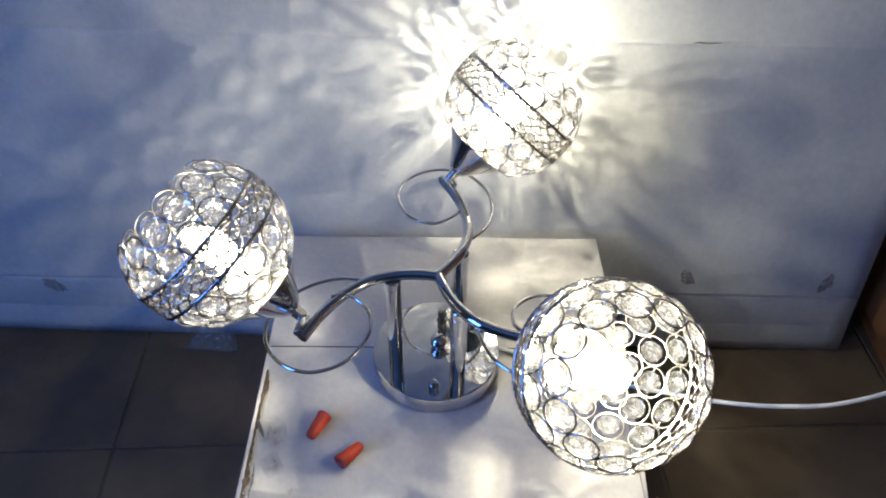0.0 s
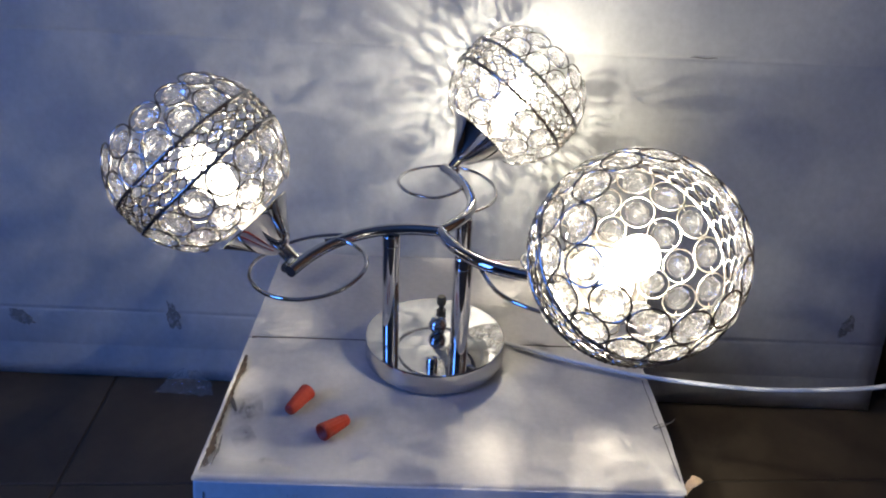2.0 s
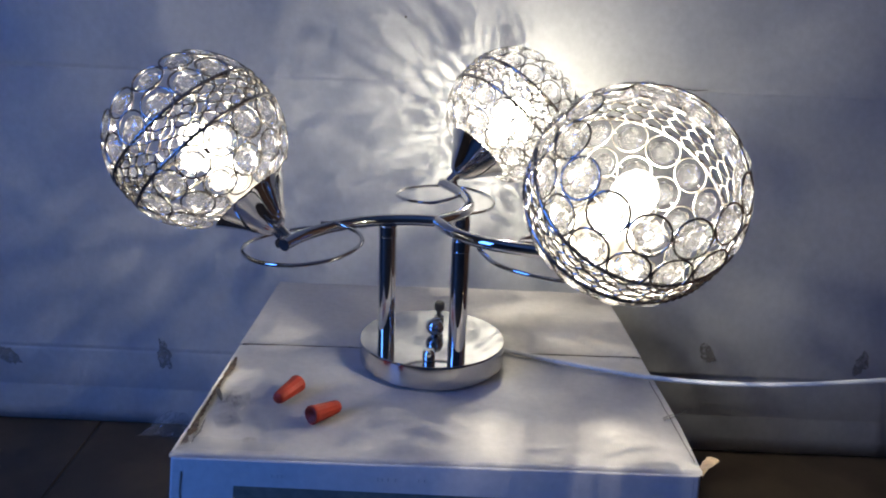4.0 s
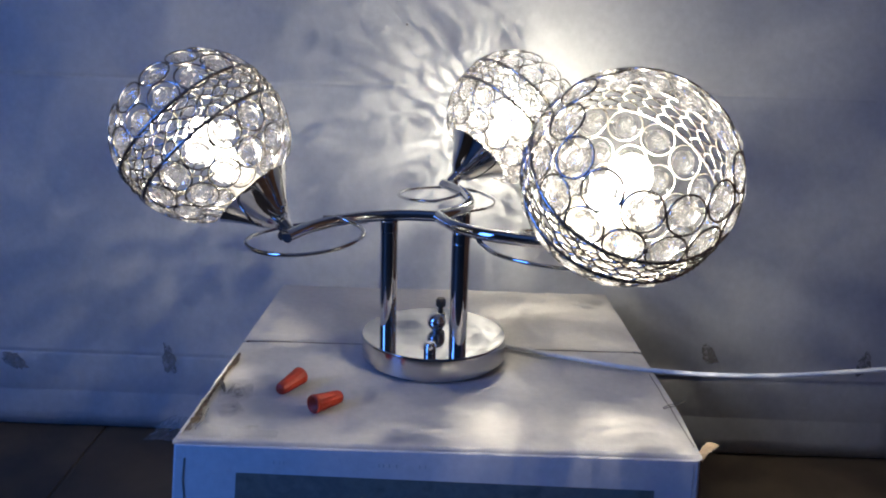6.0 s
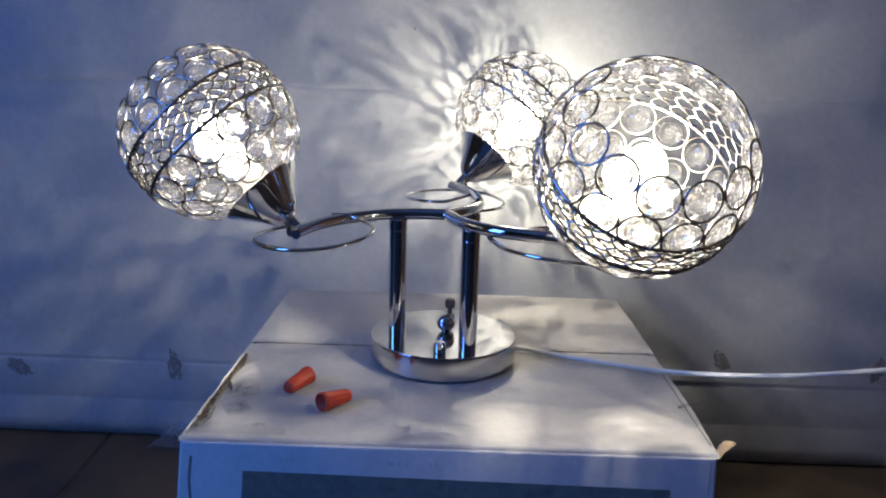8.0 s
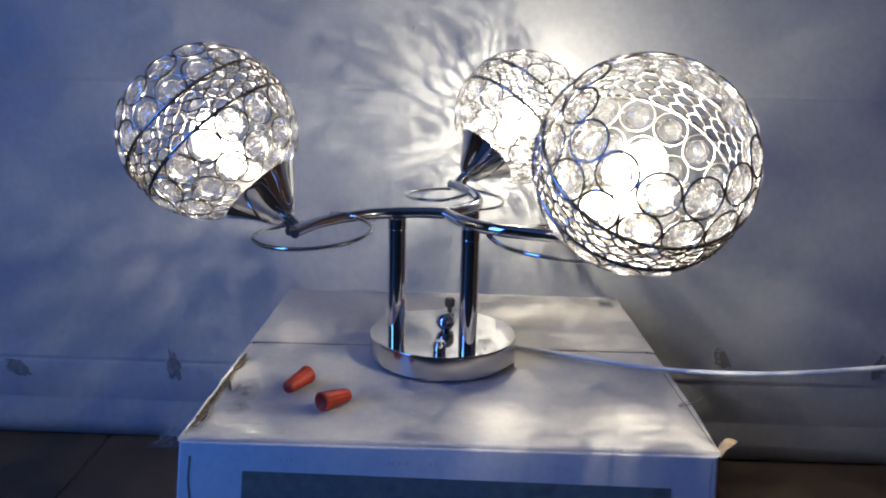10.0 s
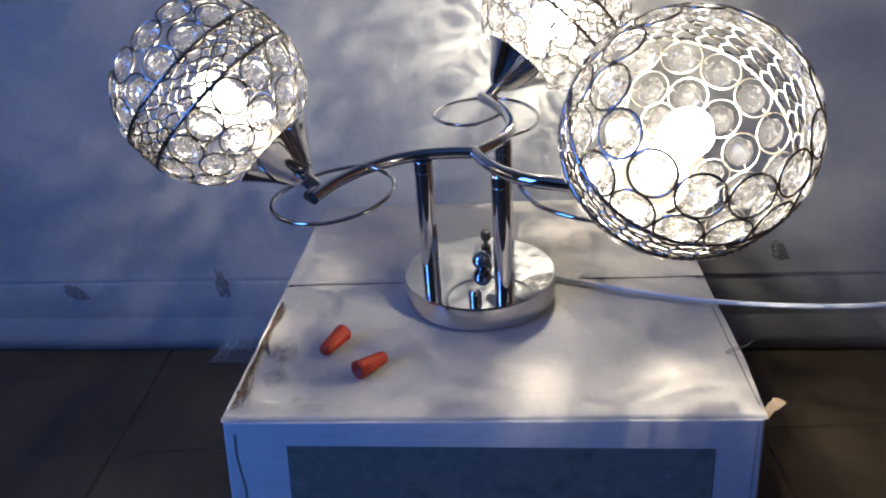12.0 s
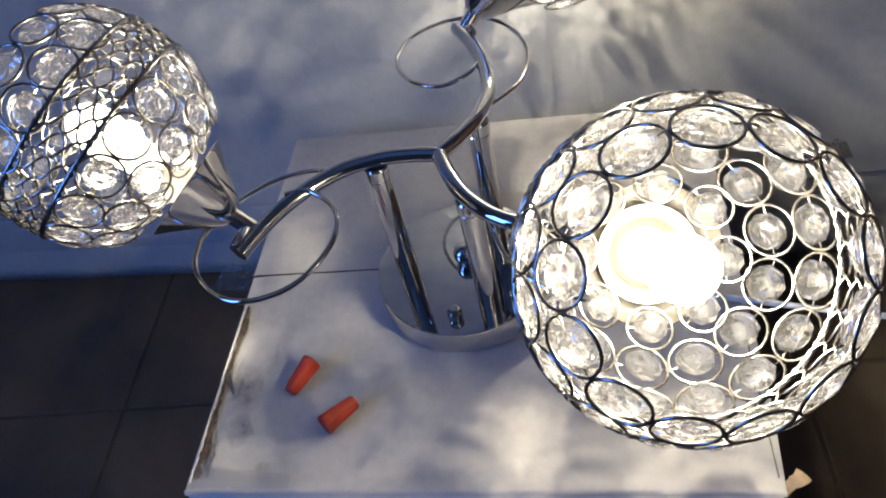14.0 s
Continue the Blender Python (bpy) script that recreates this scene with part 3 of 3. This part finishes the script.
lathe(bm, [(0.0, 0.0116), (0.0072, 0.0116), (0.0080, 0.0120), (0.0092, 0.0130), (0.0122, 0.0160), (0.0151, 0.0200), (0.0188, 0.0250), (0.0231, 0.0304), (0.0277, 0.0357), (0.0322, 0.0405), (0.0341, 0.0425), (0.0346, 0.0431), (0.0341, 0.0435),
           (0.0315, 0.0411), (0.0269, 0.0362), (0.0222, 0.0308), (0.0178, 0.0254), (0.0141, 0.0204), (0.0, 0.0198)], 56)
CUP = data_of("cup", bm, M_CHROME)
bm = bmesh.new()
lathe(bm, [(0.0, 0.0255), (0.0118, 0.0276), (0.0164, 0.0312), (0.0214, 0.0360), (0.0240, 0.0388), (0.0236, 0.0394), (0.0200, 0.0366), (0.0160, 0.0345), (0.0138, 0.0350), (0.0128, 0.0400), (0.0120, 0.0600), (0.0100, 0.0605), (0.0, 0.0600)], 32)
SOCKET = data_of("socket", bm, M_SOCKET)
bm = bmesh.new()
lathe(bm, [(0.0, -0.003), (0.0050, -0.003), (0.0057, -0.002), (0.0057, 0.0108), (0.0062, 0.0112), (0.0062, 0.0128), (0.0, 0.0128)], 20)
JOINT = data_of("joint", bm, M_SATIN)


def lifted(q, rise):
    """Bends an arm upwards, more towards its tip."""
    return q + Vector((0, 0, rise * ((q - AXIS).xy.length / 0.13) ** 2))


def build_lamp():
    lamp = empty("crystal_lamp", (AXIS.x, AXIS.y, BASE_Z))
    tagged(lamp, "chrome three-arm lamp with lit crystal bead globes standing on box", "lamp")
    c = Matrix.Translation((AXIS.x, AXIS.y, 0))
    bm = bmesh.new()
    lathe(bm, [(0.0, BASE_Z), (0.0628, BASE_Z), (0.0636, BASE_Z + 0.0012), (0.0636, DECK - 0.0016), (0.0632, DECK - 0.0004), (0.0622, DECK), (0.0, DECK)], 96, c @ pose(-0.001, 0, 0))
    base = part("base", bm, M_CHROME, lamp, "round mirror-polished base plate")
    base.data.materials.append(M_SATIN)
    for f in base.data.polygons:
        f.use_smooth = abs(f.normal.z) < 0.9
        f.material_index = 1 if abs(f.normal.z) < 0.2 else 0
    for globe, (watts, (turn, reach, curl_turn, curl_reach, hinge, centre, axis, length, rise)) in enumerate(zip(BULB_WATTS, ARMS)):
        spin = Matrix.Rotation(radians(turn), 4, "Z")
        place = Matrix.Translation((AXIS.x, AXIS.y, TUBE_Z)) @ spin @ Matrix.Diagonal((reach, reach, 1, 1))
        bm = bmesh.new()
        tube(bm, [lifted(place @ q, rise) for q in glide(ARM_LINE, 7)], 0.0050, 16)
        part("arm", bm, M_CHROME, lamp)
        bm = bmesh.new()
        curl = Matrix.Translation((AXIS.x, AXIS.y, TUBE_Z)) @ Matrix.Rotation(radians(curl_turn), 4, "Z") @ Matrix.Diagonal((curl_reach, curl_reach, 1, 1))
        tube(bm, [lifted(curl @ q, 0.5 * rise) for q in glide(LOOP_LINE, 8)], 0.0017, 8)
        part("scroll", bm, M_CHROME, lamp, "thin curled chrome wire")
        foot = c @ spin @ Vector((*POST_AT, 0))
        bm = bmesh.new()
        lathe(bm, [(0.0, DECK), (0.0075, DECK), (0.0075, TUBE_Z - 0.0141), (0.0072, TUBE_Z - 0.0137), (0.0078, TUBE_Z - 0.0132), (0.0078, TUBE_Z - 0.0050), (0.0071, TUBE_Z - 0.0038), (0.0, TUBE_Z - 0.0036)], 28, Matrix.Translation((foot.x, foot.y, 0)))
        part("post", bm, M_CHROME, lamp)
        axis, hinge = Vector(axis).normalized(), Vector(hinge)
        neck = Vector(centre) - axis * length
        m = Matrix.Translation(neck) @ axis.to_track_quat("Z", "X").to_matrix().to_4x4()
        joint = part("joint", JOINT, None, lamp, m=m)
        pivot = (hinge - neck).normalized()
        span = (neck - 0.004 * pivot, neck - 0.0034 * pivot, hinge + 0.0034 * pivot, hinge + 0.004 * pivot)
        bm = bmesh.new()
        tube(bm, span, lambda i: 0.0032 if i in (0, 3) else 0.0040, 14)
        part("pivot", bm, M_SATIN, joint)
        cup = part("cup", CUP, None, lamp, "polished chrome flared cup", m)
        part("socket", SOCKET, None, cup, "white ceramic socket", m)
        bulb = part("bulb", BULB, None, lamp, "lit warm white bulb", m)
        for height in FILAMENTS[globe]:
            part("filament", FILAMENT, None, bulb, m=m @ Matrix.Translation((0, 0, height)))
            glow = bpy.data.lights.new("bulb_light", "POINT")
            glow.energy, glow.color, glow.shadow_soft_size = 0.5 * watts, BULB_TINT, 0.0030
            shine = new("bulb_light", glow)
            shine.matrix_basis = m @ Matrix.Translation((0, 0, height))
        g = m @ Matrix.Translation((0, 0, length)) @ Matrix.Rotation(radians(turn * 0.4), 4, "Z")
        shade = part("shade", SHADE, None, lamp, "open globe of wire rings and cut crystal beads", g)
        part("hoop", HOOP, None, shade, "beaded wire hoop", g)
        tagged(part("wire_netting", LATTICE, None, shade, "woven wire band", g), kind="stuff")
        for polar, count, size, starts in ROWS_OF_RINGS:
            for k in range(count):
                around = 2 * math.pi * k / count + radians(starts[globe])
                part("ring", RING, None, shade, m=g @ facing(radians(polar), around, GLOBE_R - (0 if polar < 140 else 0.0065)) @ Matrix.Diagonal((size, size, 1, 1)))
                tilt = pose(0, 0, 0, random.uniform(-7, 7), random.uniform(-7, 7), random.uniform(0, 45))
                part("crystal", BEAD, None, shade, m=g @ facing(radians(polar), around, GLOBE_R - (0.0022 if polar < 140 else 0.0085)) @ tilt @ Matrix.Diagonal((size, size, size, 1)))
    # fixings on the base
    bm = bmesh.new()
    prof = [(0.0, DECK)] + [(0.0082 * math.sin(a), DECK + 0.0082 - 0.0082 * math.cos(a)) for a in [math.pi * k / 14 for k in range(2, 15)]]
    lathe(bm, [(0.003, DECK)] + prof[1:-1] + [(0.0, DECK + 0.0164)], 24, c @ pose(0.001, 0.003, 0))
    part("ball_finial", bm, M_CHROME, lamp, "polished chrome ball")
    bm = bmesh.new()
    lathe(bm, [(0.0048, DECK), (0.0053, DECK + 0.001), (0.0053, DECK + 0.0065), (0.0038, DECK + 0.0088), (0.0, DECK + 0.0095)], 12, c @ pose(-0.001, -0.048, 0))
    part("cap_nut", bm, M_CHROME, lamp)
    bm = bmesh.new()
    lathe(bm, [(0.0045, DECK), (0.0045, DECK + 0.006), (0.0022, DECK + 0.0062), (0.0022, DECK + 0.012), (0.0042, DECK + 0.0125), (0.0046, DECK + 0.014), (0.0046, DECK + 0.0185), (0.0036, DECK + 0.0205), (0.0, DECK + 0.0208)], 12, c @ pose(0.003, 0.033, 0))
    part("bolt", bm, M_DARK, lamp, "dull threaded bolt with a nut")
    return lamp


build_lamp()

# ---- the cord ----
bm = bmesh.new()
Z0 = BOX_TOP + 0.0032
tube(bm, glide([(0.060, 0.021, Z0 + 0.001), (0.075, 0.0165, Z0), (0.116, 0.001, Z0), (0.155, -0.011, Z0), (0.186, -0.019, Z0), (0.23, -0.030, Z0 + 0.003), (0.281, -0.044, 0.206), (0.33, -0.052, 0.215), (0.385, -0.051, 0.2230), (0.46, -0.031, 0.2345), (0.555, 0.010, 0.2530)], 8), 0.0020, 10)
cord = part("power_cord", bm, M_CORD)
tagged(cord, "white plastic power cord running from the lamp across the box", "power cord")

# ---- the wire nuts ----
def wire_nut(name, at, to, label):
    a, b0 = Vector(at), Vector(to)
    d = b0 - a
    bm = bmesh.new()
    L = d.length
    seg = 36
    rows = []
    for s, r, ribs in ((0.0, 0.0068, 0), (0.0005, 0.0071, 0), (0.003, 0.0071, 0), (0.0036, 0.0068, 0.09), (0.8 * L, 0.0054, 0.14), (0.93 * L, 0.0050, 0.08), (L, 0.0040, 0)):
        rows.append([bm.verts.new((r * (1 - ribs * (k % 3 == 0)) * math.cos(2 * math.pi * k / seg), r * (1 - ribs * (k % 3 == 0)) * math.sin(2 * math.pi * k / seg), s)) for k in range(seg)])
    inner = [[bm.verts.new((0.0057 * q * math.cos(2 * math.pi * k / seg), 0.0057 * q * math.sin(2 * math.pi * k / seg), s)) for k in range(seg)] for s, q in ((0.0, 1.0), (0.012, 0.7))]
    for A, B in zip(rows, rows[1:]):
        for k in range(seg):
            bm.faces.new((A[k], A[(k + 1) % seg], B[(k + 1) % seg], B[k]))
    for A, B in ((rows[0], inner[0]), (inner[0], inner[1])):
        for k in range(seg):
            bm.faces.new((A[k], B[k], B[(k + 1) % seg], A[(k + 1) % seg]))
    bm.faces.new(rows[-1])
    bm.faces.new(inner[1][::-1])
    ob = part(name, bm, M_ORANGE, m=Matrix.Translation(a) @ d.to_track_quat("Z", "Y").to_matrix().to_4x4())
    return tagged(ob, label, "wire nut", "wire nuts on the box")


NZ = BOX_TOP + 0.0015
wire_nut("wire_nut", (-0.1008, -0.0750, NZ + 0.0071), (-0.1118, -0.0990, NZ + 0.0048), "orange plastic wire nut lying on the box, its mouth turned away")
wire_nut("wire_nut", (-0.0802, -0.1248, NZ + 0.0071), (-0.0635, -0.1045, NZ + 0.0048), "orange plastic wire nut lying on the box, showing its dark mouth")

# ---- floor tiles ----
T, J = 0.331, 0.0032
bm = bmesh.new()
slab(bm, (T - J, T - J, 0.006), None, 0.001, 1)
TILE_MESH = data_of("tile", bm, M_TILE, False)
for i in range(-5, 7):
    for j in range(-8, 2):
        m = Matrix.Translation(TILE_AT) @ Matrix.Rotation(TILE_TURN, 4, "Z") @ pose((i + 0.5) * T, (j + 0.5) * T, -0.003)
        q = m.translation
        if -2.1 < q.x < 2.1 and -3.1 < q.y < 0.45:
            part("tile", TILE_MESH, None, floor, m=m)
